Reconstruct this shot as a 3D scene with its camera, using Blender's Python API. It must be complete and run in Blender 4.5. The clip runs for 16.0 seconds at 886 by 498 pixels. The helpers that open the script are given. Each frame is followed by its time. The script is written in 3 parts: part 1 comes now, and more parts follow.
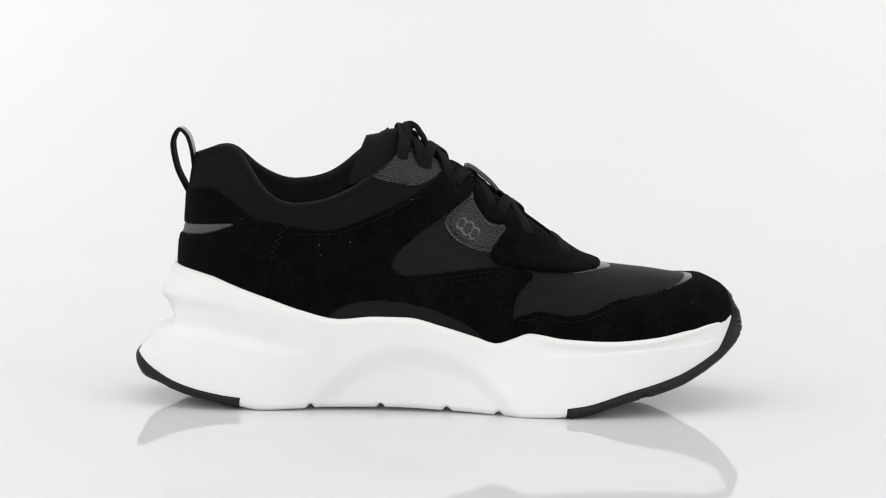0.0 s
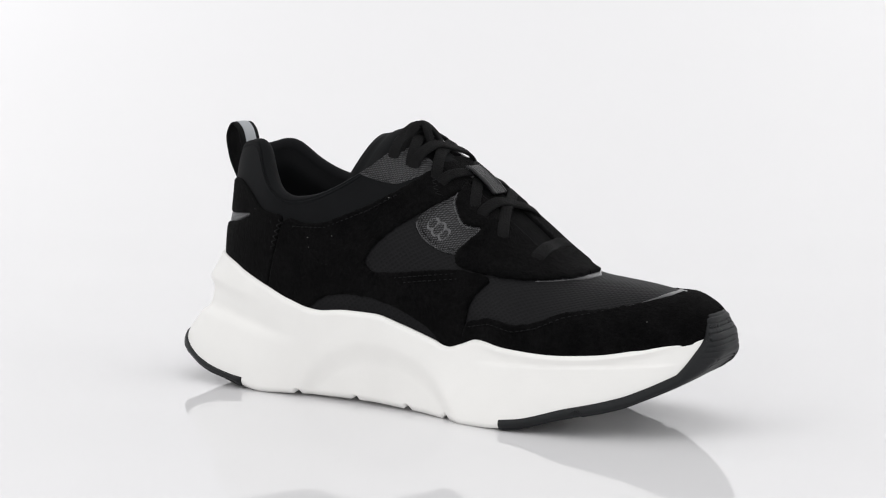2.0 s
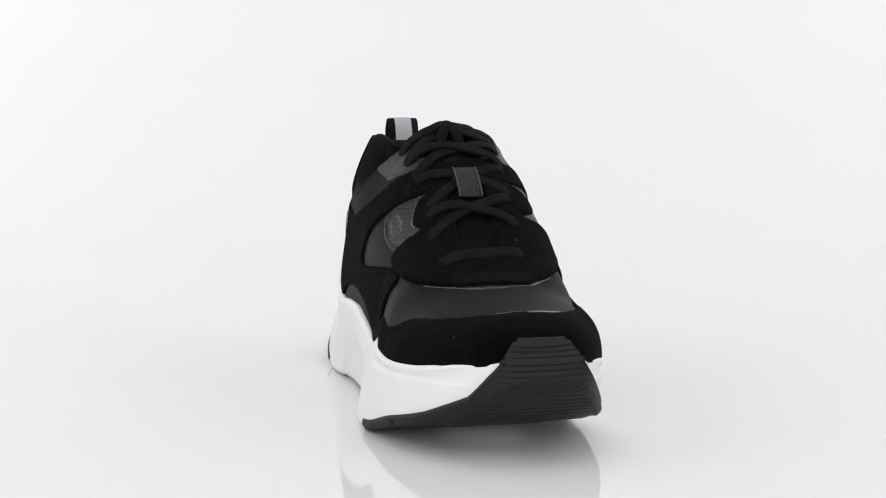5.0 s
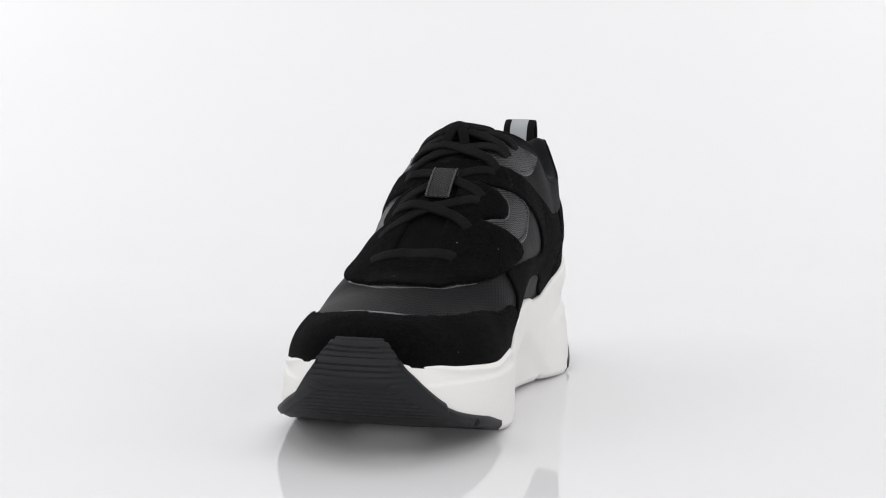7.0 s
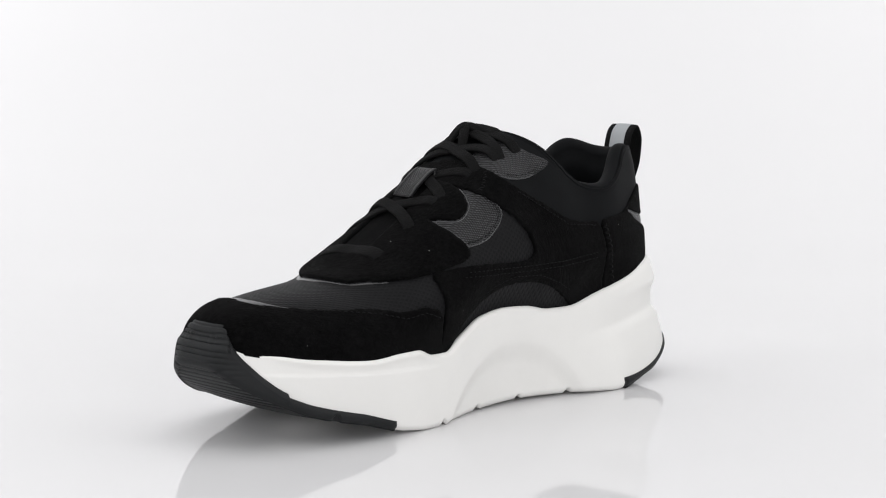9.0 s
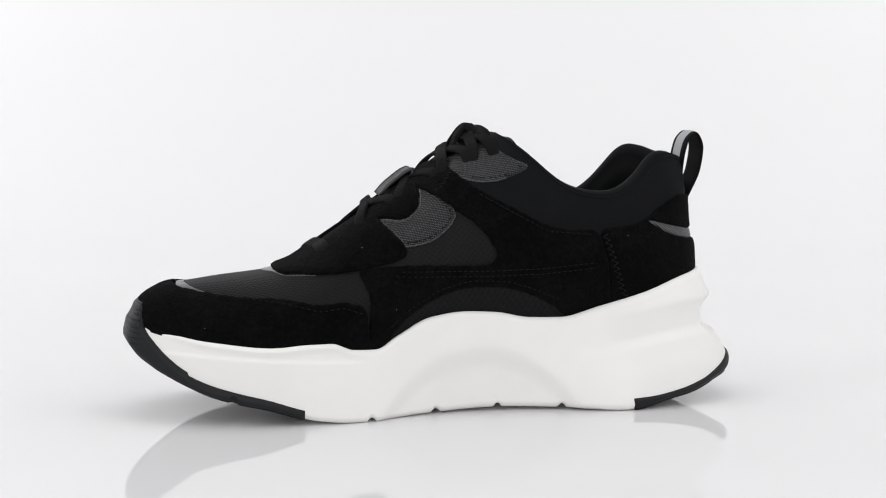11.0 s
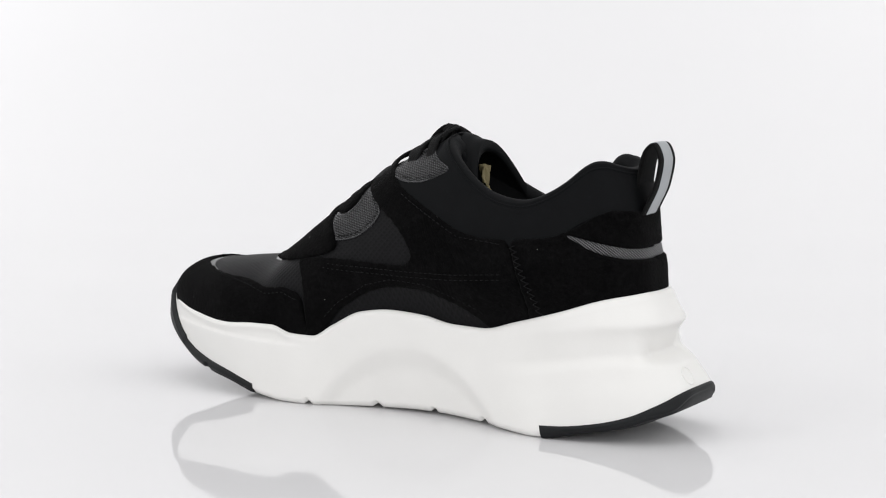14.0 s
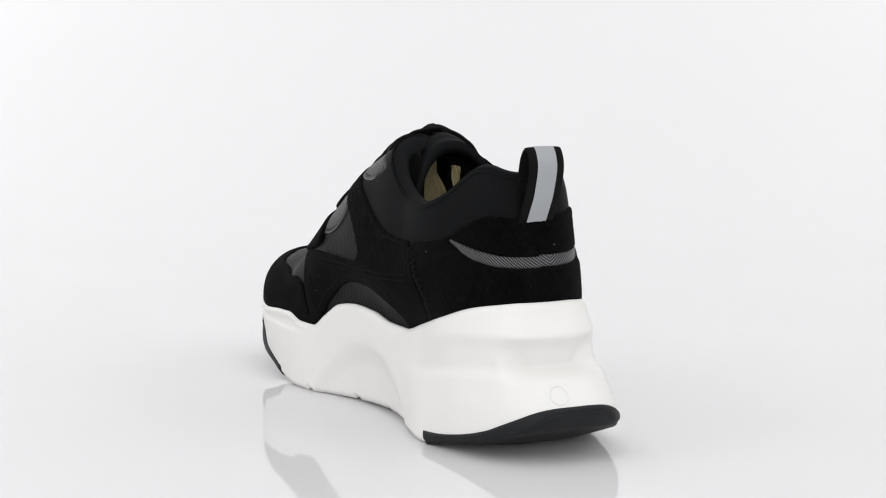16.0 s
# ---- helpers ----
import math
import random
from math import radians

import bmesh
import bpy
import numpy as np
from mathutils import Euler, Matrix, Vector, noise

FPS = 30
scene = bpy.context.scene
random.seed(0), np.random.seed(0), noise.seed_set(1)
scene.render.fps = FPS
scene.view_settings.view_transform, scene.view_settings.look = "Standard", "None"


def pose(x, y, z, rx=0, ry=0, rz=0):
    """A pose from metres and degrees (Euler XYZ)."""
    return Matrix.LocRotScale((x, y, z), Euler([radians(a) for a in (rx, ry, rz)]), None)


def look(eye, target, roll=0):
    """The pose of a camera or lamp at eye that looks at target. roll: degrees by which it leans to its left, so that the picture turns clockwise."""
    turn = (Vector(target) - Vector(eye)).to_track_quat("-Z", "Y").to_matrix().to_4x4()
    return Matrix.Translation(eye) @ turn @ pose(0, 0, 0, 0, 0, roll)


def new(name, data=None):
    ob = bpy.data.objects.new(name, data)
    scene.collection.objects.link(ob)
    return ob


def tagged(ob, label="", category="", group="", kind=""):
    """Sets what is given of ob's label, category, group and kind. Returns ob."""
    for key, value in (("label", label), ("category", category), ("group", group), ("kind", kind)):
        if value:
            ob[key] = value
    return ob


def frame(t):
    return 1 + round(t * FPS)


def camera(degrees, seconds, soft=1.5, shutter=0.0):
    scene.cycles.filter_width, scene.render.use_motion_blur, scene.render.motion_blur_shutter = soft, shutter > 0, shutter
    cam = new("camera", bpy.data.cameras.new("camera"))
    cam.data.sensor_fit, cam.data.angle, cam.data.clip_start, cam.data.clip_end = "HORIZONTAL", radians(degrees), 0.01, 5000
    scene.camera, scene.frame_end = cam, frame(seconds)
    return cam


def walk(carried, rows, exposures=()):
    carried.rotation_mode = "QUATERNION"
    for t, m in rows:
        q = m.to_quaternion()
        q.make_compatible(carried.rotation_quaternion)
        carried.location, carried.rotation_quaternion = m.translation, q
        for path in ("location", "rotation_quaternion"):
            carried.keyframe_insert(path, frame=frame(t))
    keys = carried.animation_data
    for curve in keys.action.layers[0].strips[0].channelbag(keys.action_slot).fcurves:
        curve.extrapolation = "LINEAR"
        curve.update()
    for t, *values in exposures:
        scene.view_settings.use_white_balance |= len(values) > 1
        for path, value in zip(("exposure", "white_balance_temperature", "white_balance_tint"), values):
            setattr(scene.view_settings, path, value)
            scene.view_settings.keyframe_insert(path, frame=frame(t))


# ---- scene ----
cam = camera(27.8, 16.0, soft=1.1)
EYE = (0.0038, -0.8736, 0.1800)
AIM = (0.0038, 0.0, 0.0743)
walk(cam, [(0.0, look(EYE, AIM, 0.49)), (16.0, look(EYE, AIM, 0.49))], exposures=[(0.0, 0.0), (16.0, 0.0)])

# ---- light: a white photo studio ----
world = bpy.data.worlds.new("studio")
scene.world = world
world.use_nodes = True
world.node_tree.nodes["Background"].inputs["Color"].default_value = (0.99, 0.99, 1.0, 1)
world.node_tree.nodes["Background"].inputs["Strength"].default_value = 0.70


def softbox(name, eye, target, sx, sy, watts, colour=(1, 1, 1)):
    lamp = bpy.data.lights.new(name, "AREA")
    lamp.shape, lamp.size, lamp.size_y, lamp.energy, lamp.color = "RECTANGLE", sx, sy, watts, colour
    ob = new(name, lamp)
    ob.matrix_world = look(eye, target)
    return ob


softbox("softbox_top", (0.0, 0.0, 1.5), (0, 0.05, 0), 1.4, 1.2, 4.0)
softbox("softbox_left", (-1.3, -0.55, 0.9), (0, 0.1, 0.1), 0.9, 0.9, 5.0)
softbox("softbox_right", (1.3, -0.55, 0.9), (0, 0.1, 0.1), 0.9, 0.9, 4.5)
# unseen fill added behind the camera, to lighten the sole and the toe's shadow
softbox("front_fill", (0.0, -1.8, 0.42), (0, 0.0, 0.03), 1.8, 0.6, 8.0)
softbox("backdrop_light_left", (-1.2, 0.75, 0.9), (-0.75, 1.55, 0.4), 0.6, 0.6, 6.8)
softbox("backdrop_light_right", (1.2, 0.75, 0.9), (0.75, 1.55, 0.4), 0.6, 0.6, 5.0)


# ---- materials ----
def material(name, colour, rough, spec=0.5, metal=0.0):
    m = bpy.data.materials.new(name)
    m.use_nodes = True
    b = m.node_tree.nodes["Principled BSDF"]
    b.inputs["Base Color"].default_value = (*colour, 1)
    b.inputs["Roughness"].default_value = rough
    b.inputs["Specular IOR Level"].default_value = spec
    b.inputs["Metallic"].default_value = metal
    return m


def node(m, kind, **inputs):
    n = m.node_tree.nodes.new(kind)
    for k, v in inputs.items():
        n.inputs[k.replace("_", " ")].default_value = v
    return n


def link(m, a, ai, b, bi):
    m.node_tree.links.new(a.outputs[ai], b.inputs[bi])


def coords(m, scale=(1, 1, 1), turn=(0, 0, 0)):
    c = m.node_tree.nodes.new("ShaderNodeTexCoord")
    p = m.node_tree.nodes.new("ShaderNodeMapping")
    p.inputs["Scale"].default_value = scale
    p.inputs["Rotation"].default_value = turn
    link(m, c, "Object", p, "Vector")
    return p


def ramp(m, lo, hi, p0=0.3, p1=0.7):
    r = m.node_tree.nodes.new("ShaderNodeValToRGB")
    r.color_ramp.elements[0].position, r.color_ramp.elements[1].position = p0, p1
    r.color_ramp.elements[0].color, r.color_ramp.elements[1].color = (*lo, 1), (*hi, 1)
    return r


def bump(m, height, strength, dist, under=None):
    b = m.node_tree.nodes.new("ShaderNodeBump")
    b.inputs["Strength"].default_value, b.inputs["Distance"].default_value = strength, dist
    m.node_tree.links.new(height, b.inputs["Height"])
    if under:
        link(m, under, "Normal", b, "Normal")
    link(m, b, "Normal", m.node_tree.nodes["Principled BSDF"], "Normal")
    return b


def suede():
    m = material("black_suede", (0.002, 0.002, 0.0022), 0.95, 0.06)
    b = m.node_tree.nodes["Principled BSDF"]
    b.inputs["Sheen Weight"].default_value = 0.012
    b.inputs["Sheen Roughness"].default_value = 0.5
    big = node(m, "ShaderNodeTexNoise", Scale=70.0, Detail=6.0, Roughness=0.7)
    link(m, coords(m), "Vector", big, "Vector")
    speck = node(m, "ShaderNodeTexNoise", Scale=520.0, Detail=3.0, Roughness=0.7)
    link(m, coords(m), "Vector", speck, "Vector")
    mix = m.node_tree.nodes.new("ShaderNodeMath")
    mix.operation = "MULTIPLY"
    link(m, big, "Fac", mix, 0)
    link(m, speck, "Fac", mix, 1)
    r = ramp(m, (0.0008, 0.0008, 0.0009), (0.0047, 0.0046, 0.0048), 0.17, 0.46)
    link(m, mix, "Value", r, "Fac")
    link(m, r, "Color", b, "Base Color")
    # a few pale flecks of lint caught in the nap
    lint = node(m, "ShaderNodeTexVoronoi", Scale=130.0)
    link(m, coords(m), "Vector", lint, "Vector")
    fleck = ramp(m, (0.22, 0.22, 0.21), (0, 0, 0), 0.024, 0.042)
    link(m, lint, "Distance", fleck, "Fac")
    both = m.node_tree.nodes.new("ShaderNodeMix")
    both.data_type, both.blend_type = "RGBA", "ADD"
    both.inputs[0].default_value = 1.0
    m.node_tree.links.new(r.outputs["Color"], both.inputs[6])
    m.node_tree.links.new(fleck.outputs["Color"], both.inputs[7])
    m.node_tree.links.new(both.outputs[2], b.inputs["Base Color"])
    nap = node(m, "ShaderNodeTexNoise", Scale=1500.0, Detail=4.0, Roughness=0.8)
    link(m, coords(m), "Vector", nap, "Vector")
    bump(m, nap.outputs["Fac"], 0.6, 0.0006, bump(m, big.outputs["Fac"], 0.4, 0.002))
    return m


def math_node(m, op, a, b):
    n = m.node_tree.nodes.new("ShaderNodeMath")
    n.operation = op
    for k, v in enumerate((a, b)):
        if isinstance(v, float):
            n.inputs[k].default_value = v
        elif v is not None:
            m.node_tree.links.new(v, n.inputs[k])
    return n.outputs[0]


def cloth_axes(m, pitch_u, pitch_w, turn, over=False):
    """Two waves across the cloth, along its length and its height; they run round the heel, or over the top of the foot."""
    c = m.node_tree.nodes.new("ShaderNodeTexCoord")
    sep = m.node_tree.nodes.new("ShaderNodeSeparateXYZ")
    link(m, c, "Object", sep, "Vector")
    flank = math_node(m, "ABSOLUTE", math_node(m, "SUBTRACT", sep.outputs["Y"], 0.010), None)
    if over:
        u, w = sep.outputs["X"], math_node(m, "SUBTRACT", sep.outputs["Z"], flank)
    else:
        u, w = math_node(m, "ADD", sep.outputs["X"], flank), sep.outputs["Z"]
    cs, sn = math.cos(turn), math.sin(turn)
    ku, kw = 2 * math.pi / pitch_u, 2 * math.pi / pitch_w
    p = math_node(m, "ADD", math_node(m, "MULTIPLY", u, ku * cs), math_node(m, "MULTIPLY", w, ku * sn))
    q = math_node(m, "SUBTRACT", math_node(m, "MULTIPLY", w, kw * cs), math_node(m, "MULTIPLY", u, kw * sn))
    return c, math_node(m, "SINE", p, None), math_node(m, "SINE", q, None)


def woven(m, c, height, colour, light, lo, hi, strength, depth):
    """Colours a cloth by the height of its threads, roughened by a fine grain."""
    grain = node(m, "ShaderNodeTexNoise", Scale=900.0, Detail=3.0)
    link(m, c, "Object", grain, "Vector")
    wear = node(m, "ShaderNodeTexNoise", Scale=60.0, Detail=4.0)
    link(m, c, "Object", wear, "Vector")
    fine = math_node(m, "MULTIPLY", math_node(m, "SUBTRACT", grain.outputs["Fac"], 0.5), 0.35)
    broad = math_node(m, "MULTIPLY", math_node(m, "SUBTRACT", wear.outputs["Fac"], 0.5), 0.25)
    total = math_node(m, "ADD", math_node(m, "ADD", math_node(m, "ADD", math_node(m, "MULTIPLY", height, 0.5), 0.5), fine), broad)
    r = ramp(m, colour, light, lo, hi)
    m.node_tree.links.new(total, r.inputs["Fac"])
    link(m, r, "Color", m.node_tree.nodes["Principled BSDF"], "Base Color")
    bump(m, total, strength, depth)
    return m


def ripstop(name, colour, light, pitch, rough, spec):
    """Thin cloth with a lattice of slightly raised threads."""
    m = material(name, colour, rough, spec)
    c, p, q = cloth_axes(m, pitch, pitch, radians(38), True)
    return woven(m, c, math_node(m, "MAXIMUM", p, q), colour, light, 0.78, 1.0, 0.3, 0.0004)


def basket(name, colour, light, pitch_u, pitch_w, rough, spec, lo=0.5, hi=0.9, turn=radians(14)):
    """Open cloth of thick level ribs with a bead where every upright thread crosses them."""
    m = material(name, colour, rough, spec)
    c, p, q = cloth_axes(m, pitch_u, pitch_w, turn)
    height = math_node(m, "ADD", math_node(m, "MULTIPLY", q, 0.6), math_node(m, "MULTIPLY", p, 0.4))
    return woven(m, c, height, colour, light, lo, hi, 0.9, 0.0006)


def plain(name, colour, rough, spec, scale, dist, strength=0.3, spread=0.25):
    m = material(name, colour, rough, spec)
    n1 = node(m, "ShaderNodeTexNoise", Scale=scale, Detail=5.0, Roughness=0.6)
    n2 = node(m, "ShaderNodeTexNoise", Scale=scale / 14, Detail=3.0)
    link(m, coords(m), "Vector", n1, "Vector")
    link(m, coords(m), "Vector", n2, "Vector")
    r = ramp(m, tuple(c * (1 - spread) for c in colour), tuple(min(1, c * (1 + spread)) for c in colour))
    link(m, n2, "Fac", r, "Fac")
    link(m, r, "Color", m.node_tree.nodes["Principled BSDF"], "Base Color")
    bump(m, n1.outputs["Fac"], strength, dist)
    return m


SUEDE = suede()
RIPSTOP = ripstop("charcoal_ripstop", (0.0034, 0.0034, 0.0040), (0.0062, 0.0062, 0.0070), 0.0022, 0.55, 0.12)
COARSE = basket("coarse_mesh", (0.0022, 0.0022, 0.0026), (0.060, 0.060, 0.064), 0.00088, 0.00115, 0.38, 0.32)
DOTTED = basket("dotted_mesh", (0.004, 0.004, 0.0045), (0.21, 0.211, 0.22), 0.00100, 0.00105, 0.4, 0.3, 0.4, 0.85, radians(30))
KEEPER = basket("keeper_mesh", (0.004, 0.004, 0.0045), (0.0075, 0.0075, 0.0082), 0.0011, 0.0011, 0.36, 0.35, 0.4, 0.9, radians(35))
NEOPRENE = plain("black_neoprene", (0.0024, 0.0028, 0.0034), 0.68, 0.10, 1200, 0.0003, spread=0.15)
LINING = plain("black_lining", (0.003, 0.0032, 0.0036), 0.8, 0.1, 1600, 0.0003, spread=0.2)
FOAM = plain("white_foam", (0.80, 0.792, 0.772), 0.5, 0.35, 700, 0.0003, 0.12, 0.012)
RUBBER = plain("black_rubber", (0.008, 0.0088, 0.0098), 0.55, 0.25, 900, 0.0003, 0.2, 0.15)
LACE = plain("black_lace", (0.0034, 0.0034, 0.0036), 0.82, 0.13, 1300, 0.0008, 0.8, 0.5)
CLOTH = plain("black_cloth", (0.0020, 0.0020, 0.0022), 0.9, 0.08, 1500, 0.0006, 0.6, 0.4)
LEATHER = plain("black_leather", (0.010, 0.010, 0.011), 0.3, 0.5, 700, 0.0005)
BINDING = plain("glossy_binding", (0.018, 0.018, 0.020), 0.26, 0.55, 700, 0.0004)
GREYTAPE = plain("grey_reflective_tape", (0.33, 0.345, 0.36), 0.5, 0.4, 900, 0.0002, 0.2, 0.04)
TRIM = plain("grey_film", (0.012, 0.012, 0.0132), 0.22, 0.6, 900, 0.0002, 0.2, 0.1)
PRINT = plain("grey_print", (0.075, 0.075, 0.078), 0.5, 0.4, 900, 0.0002, 0.2, 0.1)
THREAD = plain("black_thread", (0.0036, 0.0036, 0.0040), 0.8, 0.2, 1500, 0.0002)
KHAKI = plain("khaki_paper", (0.30, 0.255, 0.14), 0.8, 0.3, 160, 0.002, 0.5, 0.3)
ACRYLIC = plain("white_acrylic", (0.745, 0.74, 0.748), 0.05, 0.5, 6, 0.0, 0.0, 0.004)
ACRYLIC.node_tree.nodes["Principled BSDF"].inputs["IOR"].default_value = 1.29
# ---- the sweep: a glossy white table and a paper backdrop that curves up behind it ----
def sheet(name, rows, mat, thick=0.0):
    """A sheet from rows of points of equal length."""
    n = len(rows[0])
    me = bpy.data.meshes.new(name)
    v = [tuple(q) for row in rows for q in row]
    f = [(i * n + j, i * n + j + 1, (i + 1) * n + j + 1, (i + 1) * n + j) for i in range(len(rows) - 1) for j in range(n - 1)]
    me.from_pydata(v, [], f)
    me.materials.append(mat)
    for q in me.polygons:
        q.use_smooth = True
    ob = new(name, me)
    if thick:
        sol = ob.modifiers.new("thickness", "SOLIDIFY")
        sol.thickness, sol.offset = thick, 1
    return ob


XS = (-2.6, -1.4, -0.7, -0.3, 0.0, 0.3, 0.7, 1.4, 2.6)
prof = [(-1.8, 0.0), (-0.9, 0.0), (-0.4, 0.0), (0.0, 0.0), (0.12, 0.0)]
prof += [(0.12 + 1.5 * k / 30, 1.05 * (k / 30) ** 3) for k in range(1, 31)] + [(1.72, 1.5), (1.78, 2.0), (1.8, 2.8)]
sweep = sheet("ground", [[(x, y, z) for x in XS] for y, z in prof], ACRYLIC)
tagged(sweep, "glossy white acrylic sweep curving up into the backdrop", "backdrop", kind="structure")


# ---- the shoe: millimetres, toe along +x, the side with the printed badge at -y ----
def spl(*pairs):
    """A smooth curve through (x, y) pairs, as a function of arrays."""
    xs, ys = np.array([p[0] for p in pairs], float), np.array([p[1] for p in pairs], float)
    d = np.diff(ys) / np.diff(xs)
    m = np.concatenate([[d[0]], np.where(d[:-1] * d[1:] > 0, 2 * d[:-1] * d[1:] / (d[:-1] + d[1:] + 1e-12), 0.0), [d[-1]]])

    def at(x):
        x = np.clip(np.asarray(x, float), xs[0], xs[-1])
        i = np.clip(np.searchsorted(xs, x) - 1, 0, len(xs) - 2)
        h = xs[i + 1] - xs[i]
        t = (x - xs[i]) / h
        return ((1 + 2 * t) * (1 - t) ** 2 * ys[i] + t * (1 - t) ** 2 * h * m[i] + t * t * (3 - 2 * t) * ys[i + 1] + t * t * (t - 1) * h * m[i + 1])
    return at


def step(x, a, b):
    t = np.clip((np.asarray(x, float) - a) / (b - a), 0, 1)
    return t * t * (3 - 2 * t)


# sole: outline on the ground, outline at the upper, heights of both edges
BOT_W = spl((-147, 46), (-110, 47.5), (-87, 47.5), (-55, 41), (-22, 37.5), (6, 40), (40, 50), (62, 54), (90, 54.5), (120, 50), (150, 40))
BOT_C = spl((-147, 9), (-87, 9), (-22, 2), (6, 0.5), (62, 0), (120, 2), (150, 5))
TOP_W = spl((-127, 45), (-110, 45), (-87, 44.5), (-55, 42.5), (-22, 41.5), (6, 42.2), (40, 45), (62, 49), (90, 52), (120, 48), (146, 40))
TOP_C = spl((-127, 15), (-87, 12), (-22, 9), (6, 8.5), (40, 7), (62, 4.5), (90, 4), (120, 4), (146, 5))
BOT_Z = spl((-147, 20.5), (-143, 14.5), (-136, 10), (-128, 6), (-115, 2.4), (-98, 0.5), (-85, 0.3), (-60, 1.2), (-20, 1.8), (10, 0.9), (40, 0.1), (54, 0.4), (66, 1.6), (79, 3.6), (99, 7.6), (116, 12.2), (124, 15.6), (131, 19), (137, 22.5), (142, 27), (146, 31), (150, 36))
EDGE_L = spl((-128, 66.5), (-109, 63), (-93, 57.6), (-80, 53.6), (-64, 48.6), (-46, 45), (-30, 46.3), (-14, 46), (2, 42), (18, 37), (28, 34), (35, 36), (44, 39), (60, 37), (82, 36), (103, 37), (122, 40), (137, 44), (147, 46))
EDGE_R = spl((-128, 66.5), (-113, 63.5), (-93, 57), (-69, 50), (-51, 45.5), (-35, 46), (-19, 49), (-3, 50), (13, 48), (29, 40), (40, 34), (51, 34.5), (62, 38), (72, 38), (89, 37), (114, 39), (138, 44), (147, 46))
# upper: crown line, rim of the opening on both sides
CROWN = spl((-127, 168), (-90, 166), (-60, 156), (-40, 143), (-22, 131.5), (-14, 127.5), (-3, 122), (8, 115), (17, 109), (28, 101.5), (39, 93), (50, 85.2), (62, 76.6), (74, 69.6), (84, 67), (92, 66), (107, 64.4), (117, 63), (126, 61.7), (132, 60.6), (137, 58.4), (141.5, 55.8), (144.8, 52), (146, 46.5))
RIM_L = spl((-127, 118.5), (-125, 120.6), (-120, 123), (-114, 124.6), (-108, 124.4), (-102, 120.5), (-95, 113), (-84, 101.5), (-70, 96.6), (-57, 98.4), (-41, 105), (-22, 118), (-14, 128), (0, 150))
RIM_R = spl((-127, 118.5), (-125, 120.8), (-120, 122.8), (-114, 123.2), (-108, 121.8), (-101, 117), (-90, 109.6), (-73, 104), (-58, 106), (-44, 114.3), (-34, 124), (-24, 132), (0, 150))


def eased(f, reach):
    """The same curve with its corners smoothed."""
    return lambda x: sum(f(np.asarray(x, float) + d) for d in np.linspace(-reach, reach, 9)) / 9


RIM_L, RIM_R = eased(RIM_L, 6), eased(RIM_R, 6)
LEAN = spl((60, 1.2), (76, 2.2), (86, 4.4), (102, 5.6), (112, 7), (120, 9), (126, 10.8))


def blunt(a):
    """How square the outline closes: the toe squarer than the heel."""
    return 0.55 + 0.15 * step(-np.cos(a), 0.2, 0.9)


# how far the flanks draw in (or, below nought, flare out) at the sole's edge
TUCK_R = spl((-120, 0), (-95, 2), (-70, 7.5), (-49, 9.5), (-20, 8.5), (10, 7.5), (37, 6), (60, 2), (90, 0))
TUCK_L = spl((-120, 0), (-95, -1), (-70, -3), (-46, -4), (-20, -3), (10, -1.5), (35, 0))


def heel_square(a):
    """The ground outline: a broad heel and a rounder toe."""
    return 0.55 - 0.028 * step(-np.cos(a), 0.2, 0.9)


def ring_xy(a, mid, half, width, centre, power=None):
    x = mid + half * np.cos(a)
    s = np.sin(a)
    return x, centre(x) - np.sign(s) * width(x) * np.abs(s) ** (power or blunt)(a)


def edge_rise(x):
    """The edges of the forefoot and of the heel lie higher than the middle of the underside."""
    x = np.asarray(x, float)
    return 2.6 * step(x, 68, 95) * (1 - step(x, 134, 149)) + 3.8 * step(-x, 82, 110) * (1 - step(-x, 130, 147))


